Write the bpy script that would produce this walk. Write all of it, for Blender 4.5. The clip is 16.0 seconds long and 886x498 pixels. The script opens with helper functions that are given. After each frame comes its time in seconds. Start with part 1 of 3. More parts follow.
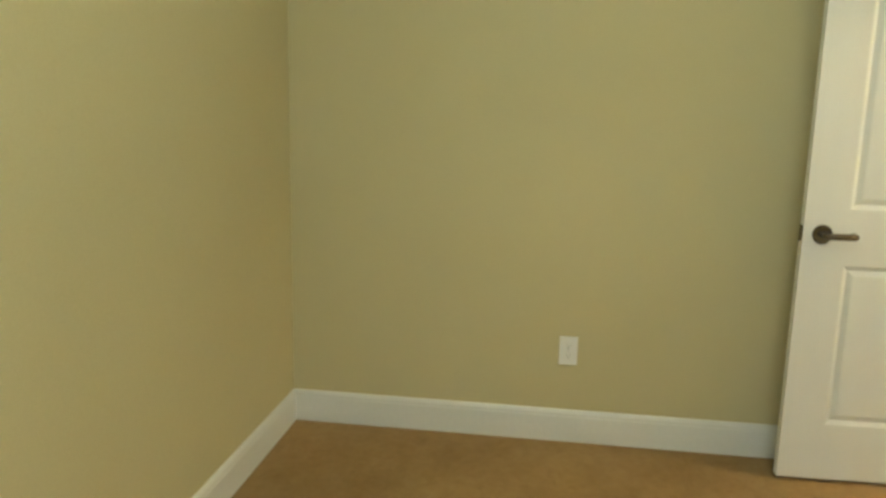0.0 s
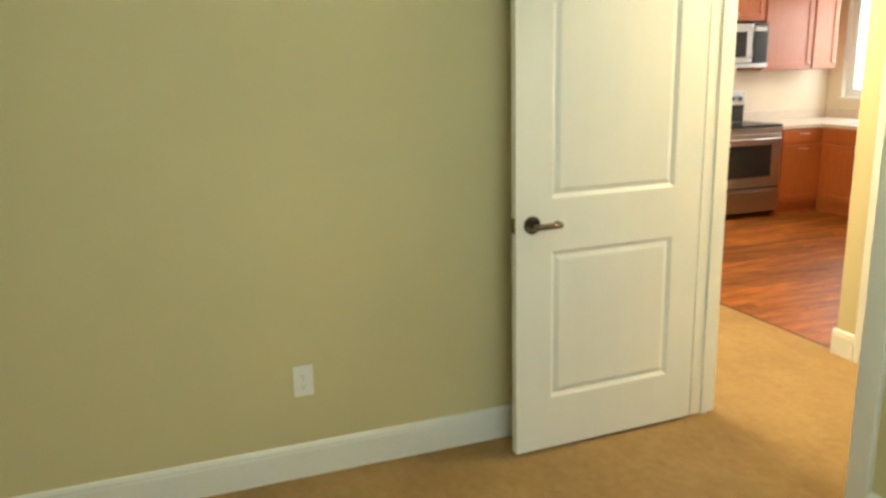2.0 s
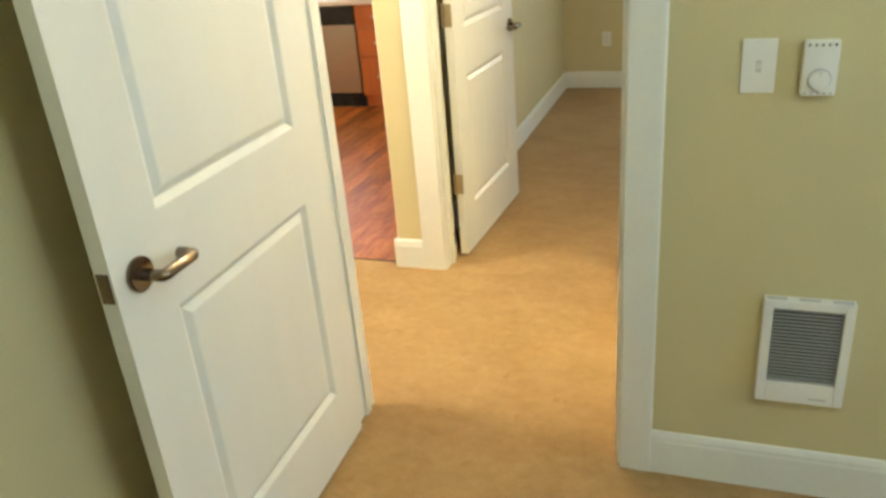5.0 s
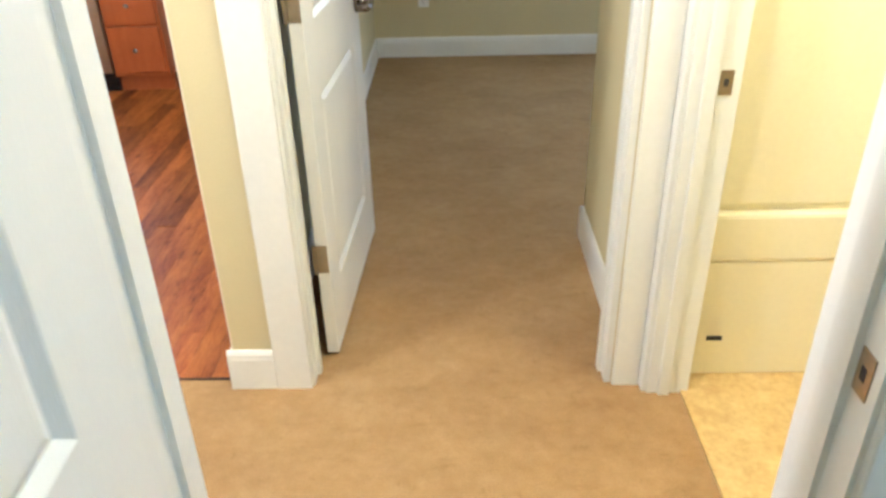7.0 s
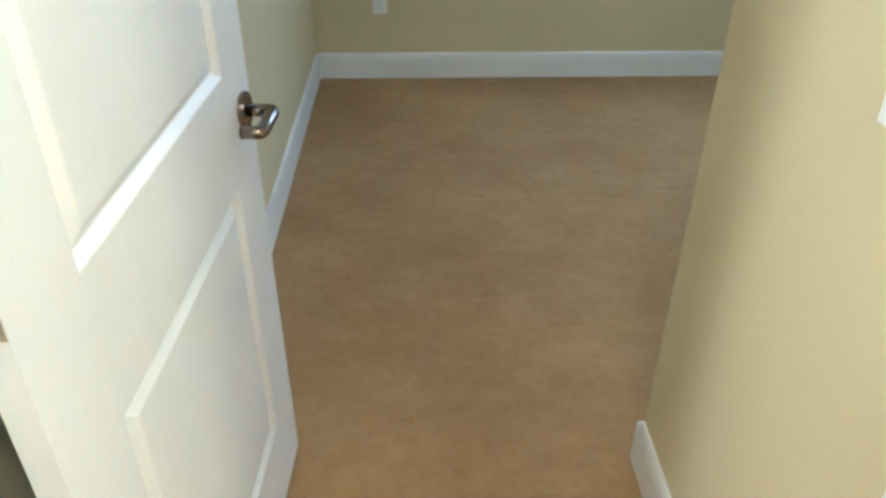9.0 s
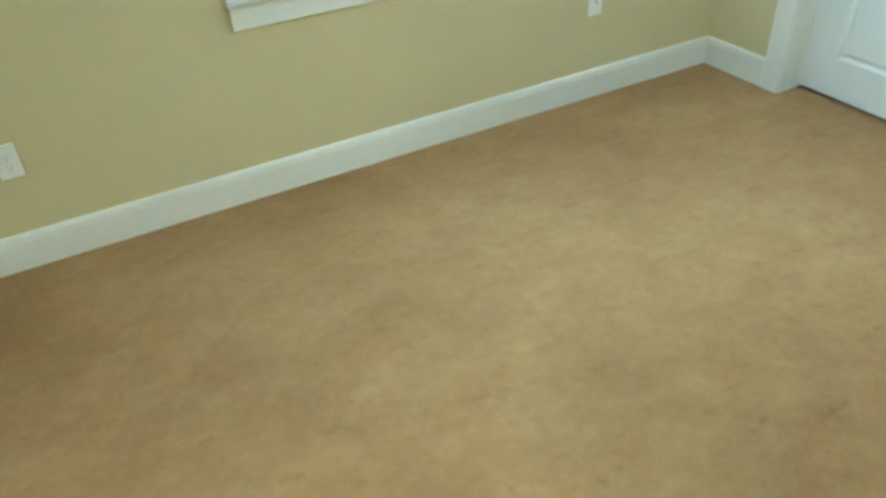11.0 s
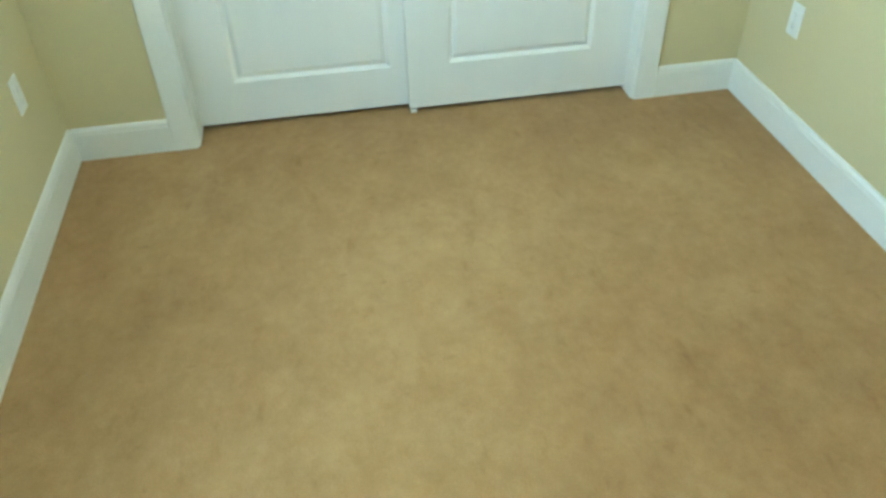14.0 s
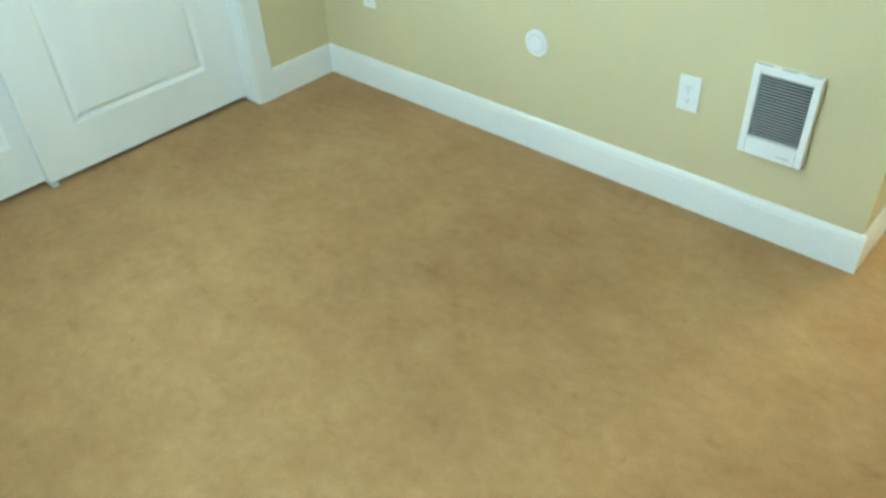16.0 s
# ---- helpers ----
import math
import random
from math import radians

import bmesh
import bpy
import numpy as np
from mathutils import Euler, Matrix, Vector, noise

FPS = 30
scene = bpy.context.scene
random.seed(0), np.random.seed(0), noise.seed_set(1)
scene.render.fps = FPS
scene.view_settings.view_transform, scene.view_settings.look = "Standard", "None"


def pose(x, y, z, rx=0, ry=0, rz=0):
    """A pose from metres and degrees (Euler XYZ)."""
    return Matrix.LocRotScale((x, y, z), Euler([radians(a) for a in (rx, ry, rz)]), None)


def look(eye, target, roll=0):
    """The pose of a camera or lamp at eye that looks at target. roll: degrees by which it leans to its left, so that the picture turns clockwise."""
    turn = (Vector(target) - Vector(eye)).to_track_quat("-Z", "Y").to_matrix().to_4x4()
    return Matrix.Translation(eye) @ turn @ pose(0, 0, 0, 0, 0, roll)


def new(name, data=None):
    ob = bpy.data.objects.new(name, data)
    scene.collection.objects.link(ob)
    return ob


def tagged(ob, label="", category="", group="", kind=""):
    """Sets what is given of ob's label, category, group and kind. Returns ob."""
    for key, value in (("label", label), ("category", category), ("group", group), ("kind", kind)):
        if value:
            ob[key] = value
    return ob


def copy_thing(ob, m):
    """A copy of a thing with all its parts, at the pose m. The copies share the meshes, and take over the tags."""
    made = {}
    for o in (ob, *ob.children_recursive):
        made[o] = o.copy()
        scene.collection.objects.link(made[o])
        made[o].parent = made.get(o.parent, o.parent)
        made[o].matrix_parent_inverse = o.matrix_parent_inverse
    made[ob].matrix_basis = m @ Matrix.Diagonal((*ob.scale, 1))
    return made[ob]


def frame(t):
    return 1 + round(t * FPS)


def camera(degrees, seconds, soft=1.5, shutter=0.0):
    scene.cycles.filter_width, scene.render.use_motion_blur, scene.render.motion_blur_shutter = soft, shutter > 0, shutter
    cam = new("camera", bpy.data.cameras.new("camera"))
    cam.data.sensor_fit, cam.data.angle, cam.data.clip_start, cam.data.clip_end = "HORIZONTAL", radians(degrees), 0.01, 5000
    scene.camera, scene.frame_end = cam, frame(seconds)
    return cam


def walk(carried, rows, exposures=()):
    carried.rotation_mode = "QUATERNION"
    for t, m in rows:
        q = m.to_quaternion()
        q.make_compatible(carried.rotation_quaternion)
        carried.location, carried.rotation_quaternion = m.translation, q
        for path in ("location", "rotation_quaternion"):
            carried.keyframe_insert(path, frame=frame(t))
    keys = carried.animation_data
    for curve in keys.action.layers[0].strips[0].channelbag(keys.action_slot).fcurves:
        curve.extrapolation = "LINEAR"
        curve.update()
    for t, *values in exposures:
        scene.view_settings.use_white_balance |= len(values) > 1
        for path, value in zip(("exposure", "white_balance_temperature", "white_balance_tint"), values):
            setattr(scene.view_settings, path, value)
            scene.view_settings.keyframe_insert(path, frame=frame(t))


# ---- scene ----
# Walk: seconds, eye x y z, yaw, pitch, roll
ROWS = [
    (0, 2.932, -1.707, 1.326, 98.11, -10.74, 1.25),
    (0.5, 2.854, -1.877, 1.402, 89.13, -11.35, 0.25),
    (1, 2.781, -1.926, 1.438, 84.26, -11.62, -0.43),
    (1.5, 2.711, -1.875, 1.469, 79.99, -13.05, -1.04),
    (2, 2.619, -1.998, 1.482, 70.25, -13.47, -1.47),
    (2.5, 2.624, -2.015, 1.485, 64.86, -14.91, -1.64),
    (3, 2.433, -1.934, 1.459, 59.07, -14.77, -3.19),
    (3.5, 2.128, -1.947, 1.450, 49.64, -15.68, -2.03),
    (4, 1.790, -1.962, 1.462, 39.58, -19.08, -3.71),
    (6.5, 0.521, -0.932, 1.459, 2.48, -27.96, -2.19),
    (7, 0.493, -0.632, 1.457, 1.18, -29.61, -1.45),
    (7.5, 0.497, -0.315, 1.467, 1.64, -30.52, -0.47),
    (8, 0.464, 0.044, 1.457, -2.31, -30.88, -0.77),
    (8.5, 0.467, 0.429, 1.435, -1.68, -31.73, -0.69),
    (9, 0.462, 0.761, 1.436, -2.36, -32.92, 0.45),
    (9.5, 0.436, 1.099, 1.458, -5.52, -33.60, -1.80),
    (12, 0.561, 2.717, 1.555, -50.95, -37.13, -0.62),
    (12.5, 0.589, 2.989, 1.514, -64.27, -37.91, -0.95),
    (13, 0.656, 3.338, 1.490, -76.50, -39.12, -2.49),
    (13.5, 0.690, 3.684, 1.542, -90.84, -39.47, -0.61),
    (14, 0.711, 3.691, 1.583, -99.03, -40.08, -1.72),
    (14.5, 0.688, 3.597, 1.537, -104.02, -39.02, -4.56),
    (15, 0.658, 3.759, 1.521, -114.14, -39.06, -5.39),
    (15.5, 0.636, 3.984, 1.518, -126.27, -38.23, -4.52),
    (16, 0.647, 4.110, 1.534, -135.31, -37.99, -3.68),
]

LENS = 60.46
cam = camera(LENS, 16.0, soft=3.0)


def aim(yaw, pitch):
    y, p = radians(yaw), radians(pitch)
    return Vector((-math.sin(y) * math.cos(p), math.cos(y) * math.cos(p), math.sin(p)))


walk(cam, [(t, look((x, y, z), Vector((x, y, z)) + aim(a, b), c)) for t, x, y, z, a, b, c in ROWS],
     exposures=[(0, -0.33, 6850, 5), (2.0, -0.2, 6600, 3), (4.2, -0.12, 6300, 2), (6.3, -0.05, 5050, 15), (8.0, -0.22, 4600, 10), (8.6, -0.18, 4500, 10), (9.6, 0.34, 4450, 12), (11.8, 0.75, 4650, -12), (16, 0.77, 4750, -9)])

# ---- light ----
world = bpy.data.worlds.new("sky")
scene.world = world
world.use_nodes = True
sky = world.node_tree.nodes.new("ShaderNodeTexSky")
sky.sky_type, sky.sun_disc = "NISHITA", False
sky.sun_elevation, sky.sun_rotation = radians(40), radians(180)
world.node_tree.links.new(sky.outputs[0], world.node_tree.nodes["Background"].inputs[0])
world.node_tree.nodes["Background"].inputs[1].default_value = 0.1


def area(name, m, w, h, watts, color):
    d = bpy.data.lights.new(name, "AREA")
    d.shape, d.size, d.size_y, d.energy, d.color = "RECTANGLE", w, h, watts, color
    ob = new(name, d)
    ob.matrix_world = m
    return ob


def bulb(name, x, y, z, watts, color, r=0.11):
    d = bpy.data.lights.new(name, "POINT")
    d.energy, d.color, d.shadow_soft_size = watts, color, r
    ob = new(name, d)
    ob.location = (x, y, z)
    return ob


DAY = (0.70, 0.93, 1.0)
WARM = (1.0, 0.86, 0.63)
area("daylight_bedroom_a", look((4.02, -1.2, 1.5), (0, -1.5, 1.6)), 1.5, 1.3, 15, DAY)
area("daylight_bedroom_b", look((1.81, 4.682, 1.45), (1.85, 2.4, 0.6)), 1.25, 1.3, 9, (0.76, 0.96, 1.0))
area("daylight_kitchen", look((-2.78, 4.682, 1.6), (-2.4, 2.0, 0.7)), 1.3, 1.0, 30, (0.95, 0.97, 1.0))
bulb("lamp_bedroom_a", 1.8, -1.4, 2.2, 31, (0.86, 0.97, 0.83), 0.07)
bulb("lamp_bedroom_b", 2.1, 3.35, 2.2, 29, (0.99, 0.97, 0.83), 0.08)
bulb("lamp_living", -1.25, 0.15, 2.2, 215, WARM)
bulb("lamp_hall", 0.62, 0.6, 2.25, 64, (1.0, 0.82, 0.56), 0.06)
bulb("lamp_kitchen", -1.7, 2.6, 2.25, 14, (1.0, 0.8, 0.5))
bulb("lamp_bath", 1.9, 0.4, 2.2, 82, (1.0, 0.84, 0.46))

# ---- materials ----


def surface(name, a, b, rough=0.6, scale=6.0, fine=120.0, bump=0.1, metal=0.0, blotch=0.5, stretch=(1, 1, 1), rand=0.0, spec=0.5, sheen=0.0, dist=0.004, detail=5, grit=0.5, lo=0.3, hi=0.7):
    """Two colours mixed by noise at two scales, with fine relief."""
    m = bpy.data.materials.new(name)
    m.use_nodes = True
    n, l = m.node_tree.nodes, m.node_tree.links
    p = n["Principled BSDF"]
    co = n.new("ShaderNodeTexCoord")
    mp = n.new("ShaderNodeMapping")
    mp.inputs["Scale"].default_value = stretch
    l.new(co.outputs["Object"], mp.inputs[0])
    n1, n2 = n.new("ShaderNodeTexNoise"), n.new("ShaderNodeTexNoise")
    n1.inputs["Scale"].default_value, n1.inputs["Detail"].default_value, n1.inputs["Roughness"].default_value = scale, detail, grit
    n2.inputs["Scale"].default_value, n2.inputs["Detail"].default_value = fine, 3
    for k in (n1, n2):
        l.new(mp.outputs[0], k.inputs["Vector"])
    add = n.new("ShaderNodeMix")
    add.inputs[0].default_value = blotch
    l.new(n2.outputs[0], add.inputs[2])
    l.new(n1.outputs[0], add.inputs[3])
    ramp = n.new("ShaderNodeValToRGB")
    ramp.color_ramp.elements[0].position, ramp.color_ramp.elements[1].position = lo, hi
    ramp.color_ramp.elements[0].color, ramp.color_ramp.elements[1].color = (*a, 1), (*b, 1)
    l.new(add.outputs[0], ramp.inputs[0])
    out = ramp.outputs[0]
    if rand:
        info = n.new("ShaderNodeObjectInfo")
        hsv = n.new("ShaderNodeHueSaturation")
        mr = n.new("ShaderNodeMapRange")
        mr.inputs["To Min"].default_value, mr.inputs["To Max"].default_value = 1 - rand, 1 + rand
        l.new(info.outputs["Random"], mr.inputs[0])
        l.new(mr.outputs[0], hsv.inputs["Value"])
        l.new(out, hsv.inputs["Color"])
        out = hsv.outputs[0]
        shift = n.new("ShaderNodeVectorMath")
        shift.operation = "ADD"
        l.new(co.outputs["Object"], shift.inputs[0])
        vs = n.new("ShaderNodeVectorMath")
        vs.operation = "SCALE"
        vs.inputs[0].default_value = (17, 31, 5)
        l.new(info.outputs["Random"], vs.inputs["Scale"])
        l.new(vs.outputs[0], shift.inputs[1])
        l.new(shift.outputs[0], mp.inputs[0])
    l.new(out, p.inputs["Base Color"])
    p.inputs["Roughness"].default_value, p.inputs["Metallic"].default_value = rough, metal
    p.inputs["Specular IOR Level"].default_value = spec
    if sheen:
        p.inputs["Sheen Weight"].default_value = sheen
    if bump:
        bp = n.new("ShaderNodeBump")
        bp.inputs["Strength"].default_value, bp.inputs["Distance"].default_value = bump, dist
        l.new(n2.outputs[0], bp.inputs["Height"])
        l.new(bp.outputs[0], p.inputs["Normal"])
    return m


def marks(m, scale, stretch, lo, hi, dark):
    """Scattered darker marks with a shape of their own: knots, stains, dents."""
    n, l = m.node_tree.nodes, m.node_tree.links
    p = n["Principled BSDF"]
    old = p.inputs["Base Color"].links[0].from_socket
    src = [k for k in n if k.bl_idname == "ShaderNodeMapping"][0].inputs[0].links[0].from_socket
    mp, k = n.new("ShaderNodeMapping"), n.new("ShaderNodeTexNoise")
    mp.inputs["Scale"].default_value = stretch
    k.inputs["Scale"].default_value, k.inputs["Detail"].default_value = scale, 3
    l.new(src, mp.inputs[0])
    l.new(mp.outputs[0], k.inputs["Vector"])
    ramp = n.new("ShaderNodeValToRGB")
    e = ramp.color_ramp.elements
    e[0].position, e[0].color = lo, (1, 1, 1, 1)
    e[1].position, e[1].color = hi, (*dark, 1)
    l.new(k.outputs[0], ramp.inputs[0])
    mul = n.new("ShaderNodeMix")
    mul.data_type, mul.blend_type = "RGBA", "MULTIPLY"
    mul.inputs["Factor"].default_value = 1.0
    l.new(old, mul.inputs[6])
    l.new(ramp.outputs[0], mul.inputs[7])
    l.new(mul.outputs[2], p.inputs["Base Color"])


def glow(name, color, strength):
    m = bpy.data.materials.new(name)
    m.use_nodes = True
    p = m.node_tree.nodes["Principled BSDF"]
    p.inputs["Base Color"].default_value = (*color, 1)
    p.inputs["Emission Color"].default_value = (*color, 1)
    p.inputs["Emission Strength"].default_value = strength
    return m


def glass(name):
    m = bpy.data.materials.new(name)
    m.use_nodes = True
    p = m.node_tree.nodes["Principled BSDF"]
    p.inputs["Transmission Weight"].default_value, p.inputs["Roughness"].default_value, p.inputs["IOR"].default_value = 1, 0.01, 1.1
    return m


WALL = surface("beige_wall_paint", (0.56, 0.485, 0.275), (0.61, 0.535, 0.31), 0.75, 1.6, 190, 0.12, dist=0.002)
KWALL = surface("cream_kitchen_paint", (0.70, 0.60, 0.46), (0.76, 0.66, 0.52), 0.7, 1.6, 190, 0.1, dist=0.002)
CEIL = surface("white_ceiling_paint", (0.74, 0.72, 0.66), (0.8, 0.78, 0.72), 0.8, 2.0, 90, 0.25)
TRIM = surface("white_trim_paint", (0.74, 0.735, 0.69), (0.79, 0.785, 0.74), 0.38, 3.0, 60, 0.015, dist=0.001)
DOOR = surface("white_door_paint", (0.73, 0.725, 0.69), (0.78, 0.775, 0.74), 0.42, 2.5, 160, 0.08, stretch=(4, 1, 0.5), dist=0.002)


def carpet():
    """Cut pile: tufts, brushed streaks and worn pale patches."""
    m = bpy.data.materials.new("tan_carpet")
    m.use_nodes = True
    n, l = m.node_tree.nodes, m.node_tree.links
    p = n["Principled BSDF"]
    co = n.new("ShaderNodeTexCoord")

    def tex(scale, detail, grit, stretch=(1, 1, 1), turn=0.0):
        mp = n.new("ShaderNodeMapping")
        mp.inputs["Scale"].default_value, mp.inputs["Rotation"].default_value = stretch, (0, 0, turn)
        l.new(co.outputs["Object"], mp.inputs[0])
        k = n.new("ShaderNodeTexNoise")
        k.inputs["Scale"].default_value, k.inputs["Detail"].default_value, k.inputs["Roughness"].default_value = scale, detail, grit
        k.inputs["Distortion"].default_value = 0.1
        l.new(mp.outputs[0], k.inputs["Vector"])
        return k.outputs[0]

    def mathn(op, a, b):
        k = n.new("ShaderNodeMath")
        k.operation = op
        for i, v in enumerate((a, b)):
            if isinstance(v, (int, float)):
                k.inputs[i].default_value = v
            else:
                l.new(v, k.inputs[i])
        return k.outputs[0]

    patch = tex(1.3, 4, 0.55)
    streak = tex(5.5, 6, 0.62, (1, 1.5, 1), 0.9)
    clump = tex(26.0, 4, 0.6)
    tuft = tex(190.0, 2, 0.6)
    v = mathn("ADD", mathn("ADD", mathn("MULTIPLY", patch, 0.38), mathn("MULTIPLY", streak, 0.26)), mathn("ADD", mathn("MULTIPLY", clump, 0.18), mathn("MULTIPLY", tuft, 0.18)))
    ramp = n.new("ShaderNodeValToRGB")
    e = ramp.color_ramp.elements
    e[0].position, e[0].color = 0.35, (0.228, 0.131, 0.047, 1)
    e[1].position, e[1].color = 0.65, (0.405, 0.264, 0.113, 1)
    mid = e.new(0.5)
    mid.color = (0.312, 0.192, 0.075, 1)
    l.new(v, ramp.inputs[0])
    # trodden marks: short dark dents where the pile is pressed over
    out = ramp.outputs[0]
    for scale, stretch, turn, lo, hi, dark in ((7.0, (1, 2.4, 1), 0.5, 0.59, 0.74, (0.84, 0.82, 0.79)), (11.0, (2.2, 1, 1), 0.2, 0.63, 0.76, (0.79, 0.77, 0.74))):
        dent = n.new("ShaderNodeValToRGB")
        d = dent.color_ramp.elements
        d[0].position, d[0].color = lo, (1, 1, 1, 1)
        d[1].position, d[1].color = hi, (*dark, 1)
        l.new(tex(scale, 5, 0.6, stretch, turn), dent.inputs[0])
        mul = n.new("ShaderNodeMix")
        mul.data_type, mul.blend_type = "RGBA", "MULTIPLY"
        mul.inputs["Factor"].default_value = 1.0
        l.new(out, mul.inputs[6])
        l.new(dent.outputs[0], mul.inputs[7])
        out = mul.outputs[2]
    l.new(out, p.inputs["Base Color"])
    p.inputs["Roughness"].default_value, p.inputs["Specular IOR Level"].default_value = 0.95, 0.1
    p.inputs["Sheen Weight"].default_value = 0.1
    bp = n.new("ShaderNodeBump")
    bp.inputs["Strength"].default_value, bp.inputs["Distance"].default_value = 0.35, 0.004
    l.new(mathn("ADD", clump, tuft), bp.inputs["Height"])
    l.new(bp.outputs[0], p.inputs["Normal"])
    return m


CARPET = carpet()
PLANK = surface("red_brown_plank", (0.165, 0.038, 0.008), (0.48, 0.172, 0.034), 0.42, 5, 60, 0.05, stretch=(2.6, 0.45, 1), rand=0.36, spec=0.12, dist=0.002, detail=7, grit=0.68, lo=0.36, hi=0.66, blotch=0.8)
marks(PLANK, 17.0, (2.0, 0.55, 1), 0.60, 0.74, (0.52, 0.44, 0.40))
GAP = surface("dark_joint", (0.03, 0.012, 0.006), (0.05, 0.02, 0.01), 0.8)
CAB = surface("orange_brown_maple", (0.36, 0.092, 0.022), (0.47, 0.14, 0.038), 0.34, 5, 50, 0.04, stretch=(6, 6, 0.7), rand=0.08, dist=0.002)
COUNTER = surface("pale_laminate", (0.60, 0.50, 0.40), (0.74, 0.64, 0.54), 0.3, 30, 300, 0.0)
TILE = surface("tan_vinyl_floor", (0.45, 0.30, 0.095), (0.62, 0.45, 0.175), 0.4, 16, 70, 0.08, detail=7, grit=0.65, blotch=0.7, lo=0.38, hi=0.64)
TUB = surface("ivory_fibreglass", (0.80, 0.74, 0.52), (0.85, 0.79, 0.57), 0.25, 2, 60, 0.03)
BRONZE = surface("aged_bronze", (0.17, 0.135, 0.105), (0.27, 0.215, 0.165), 0.2, 30, 200, 0.05, metal=1.0)
NICKEL = surface("satin_nickel", (0.42, 0.40, 0.37), (0.52, 0.50, 0.46), 0.28, 30, 200, 0.03, metal=1.0)
STEEL = surface("brushed_steel", (0.46, 0.44, 0.42), (0.58, 0.56, 0.53), 0.3, 8, 160, 0.04, metal=1.0, stretch=(1, 1, 18))
HINGE = surface("worn_brass_brown", (0.38, 0.32, 0.22), (0.47, 0.40, 0.29), 0.38, 30, 200, 0.03, metal=1.0)
BLACK = surface("black_enamel", (0.012, 0.011, 0.011), (0.02, 0.019, 0.018), 0.25, 8, 80, 0.02)
PLATE = surface("white_plastic", (0.77, 0.76, 0.73), (0.81, 0.80, 0.77), 0.35, 6, 80, 0.0)
# Near-black for slots, also the painted shade of sink bowl and heater gaps.
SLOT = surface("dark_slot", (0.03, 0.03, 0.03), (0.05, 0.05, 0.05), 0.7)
GRILLE = surface("grey_grille", (0.34, 0.34, 0.33), (0.40, 0.40, 0.39), 0.5, 8, 80, 0.0)
# Grey of print, slots and screws, also of the painted shade rings.
PRINT = surface("grey_print_and_shade", (0.52, 0.52, 0.51), (0.57, 0.57, 0.56), 0.6)
LAMP = glow("lamp_glass", (1.0, 0.86, 0.62), 2.0)
SKYCARD = glow("bright_overcast_sky", (0.93, 0.97, 1.0), 3.2)
GLASS = glass("window_glass")
GROUND = surface("pale_concrete", (0.55, 0.55, 0.54), (0.66, 0.66, 0.65), 0.8, 1.5, 60, 0.1)

# ---- helpers of the build ----


def box(bm, x0, y0, z0, x1, y1, z1, bev=0.0):
    r = bmesh.ops.create_cube(bm, size=1.0, matrix=Matrix.Translation(((x0 + x1) / 2, (y0 + y1) / 2, (z0 + z1) / 2)) @ Matrix.Diagonal((abs(x1 - x0), abs(y1 - y0), abs(z1 - z0), 1)))
    if bev:
        es = list({e for v in r["verts"] for e in v.link_edges})
        bmesh.ops.bevel(bm, geom=es, offset=bev, segments=2, affect="EDGES", profile=0.6)
    return bm


def boxes(*rows, bev=0.0):
    bm = bmesh.new()
    for r in rows:
        box(bm, *r, bev=bev)
    return bm


def tube(bm, pts, r, seg=10, flat=1.0):
    """A round bar along points; flat squeezes it in height."""
    rings = []
    for i, q in enumerate(pts):
        q = Vector(q)
        d = (Vector(pts[min(i + 1, len(pts) - 1)]) - Vector(pts[max(i - 1, 0)])).normalized()
        side = d.cross(Vector((0, 0, 1)))
        if side.length < 1e-3:
            side = Vector((1, 0, 0))
        side.normalize()
        up = side.cross(d)
        rings.append([bm.verts.new(q + side * r * math.cos(k * math.tau / seg) + up * r * flat * math.sin(k * math.tau / seg)) for k in range(seg)])
    for a, b in zip(rings, rings[1:]):
        for k in range(seg):
            bm.faces.new((a[k], a[(k + 1) % seg], b[(k + 1) % seg], b[k]))
    bm.faces.new(rings[0][::-1])
    bm.faces.new(rings[-1])
    return bm


def disc(bm, m, r, depth, seg=28, bev=0.002):
    g = bmesh.ops.create_cone(bm, cap_ends=True, segments=seg, radius1=r, radius2=r, depth=depth, matrix=m)
    if bev:
        es = [e for e in {e for v in g["verts"] for e in v.link_edges} if e.calc_face_angle(0) > 1.0]
        bmesh.ops.bevel(bm, geom=es, offset=bev, segments=2, affect="EDGES")
    return bm


def mesh_of(name, bm, material, smooth=False):
    bmesh.ops.recalc_face_normals(bm, faces=bm.faces)
    me = bpy.data.meshes.new(name)
    bm.to_mesh(me)
    bm.free()
    me.materials.append(material)
    if smooth:
        for f in me.polygons:
            f.use_smooth = True
    return me


def part(name, bm, material, parent, label="", smooth=False):
    ob = new(name, mesh_of(name, bm, material, smooth))
    ob.parent = parent
    return tagged(ob, label)


def struct(name, bm, material, label, category):
    return tagged(new(name, mesh_of(name, bm, material)), label, category, "", "structure")


def thing(name, label, category, group="", kind="", m=None):
    ob = new(name)
    ob.empty_display_size = 0.1
    if m is not None:
        ob.matrix_world = m
    return tagged(ob, label, category, group, kind)


H = 2.44
T = 0.115
DH = 2.05  # head of the door openings

# ---- setting: floors ----
struct("floor_carpet", boxes((-3.8, -2.87, -0.12, 4.1, 1.16, 0.0), (-0.161, 1.16, -0.12, 4.1, 4.79, 0.0)), CARPET, "tan cut-pile carpet with brushed footprints and pale patches", "carpet")
struct("floor_bath", boxes((1.140, 0.115, 0.0, 2.9, 1.20, 0.006)), TILE, "mottled tan vinyl bathroom floor", "floor")
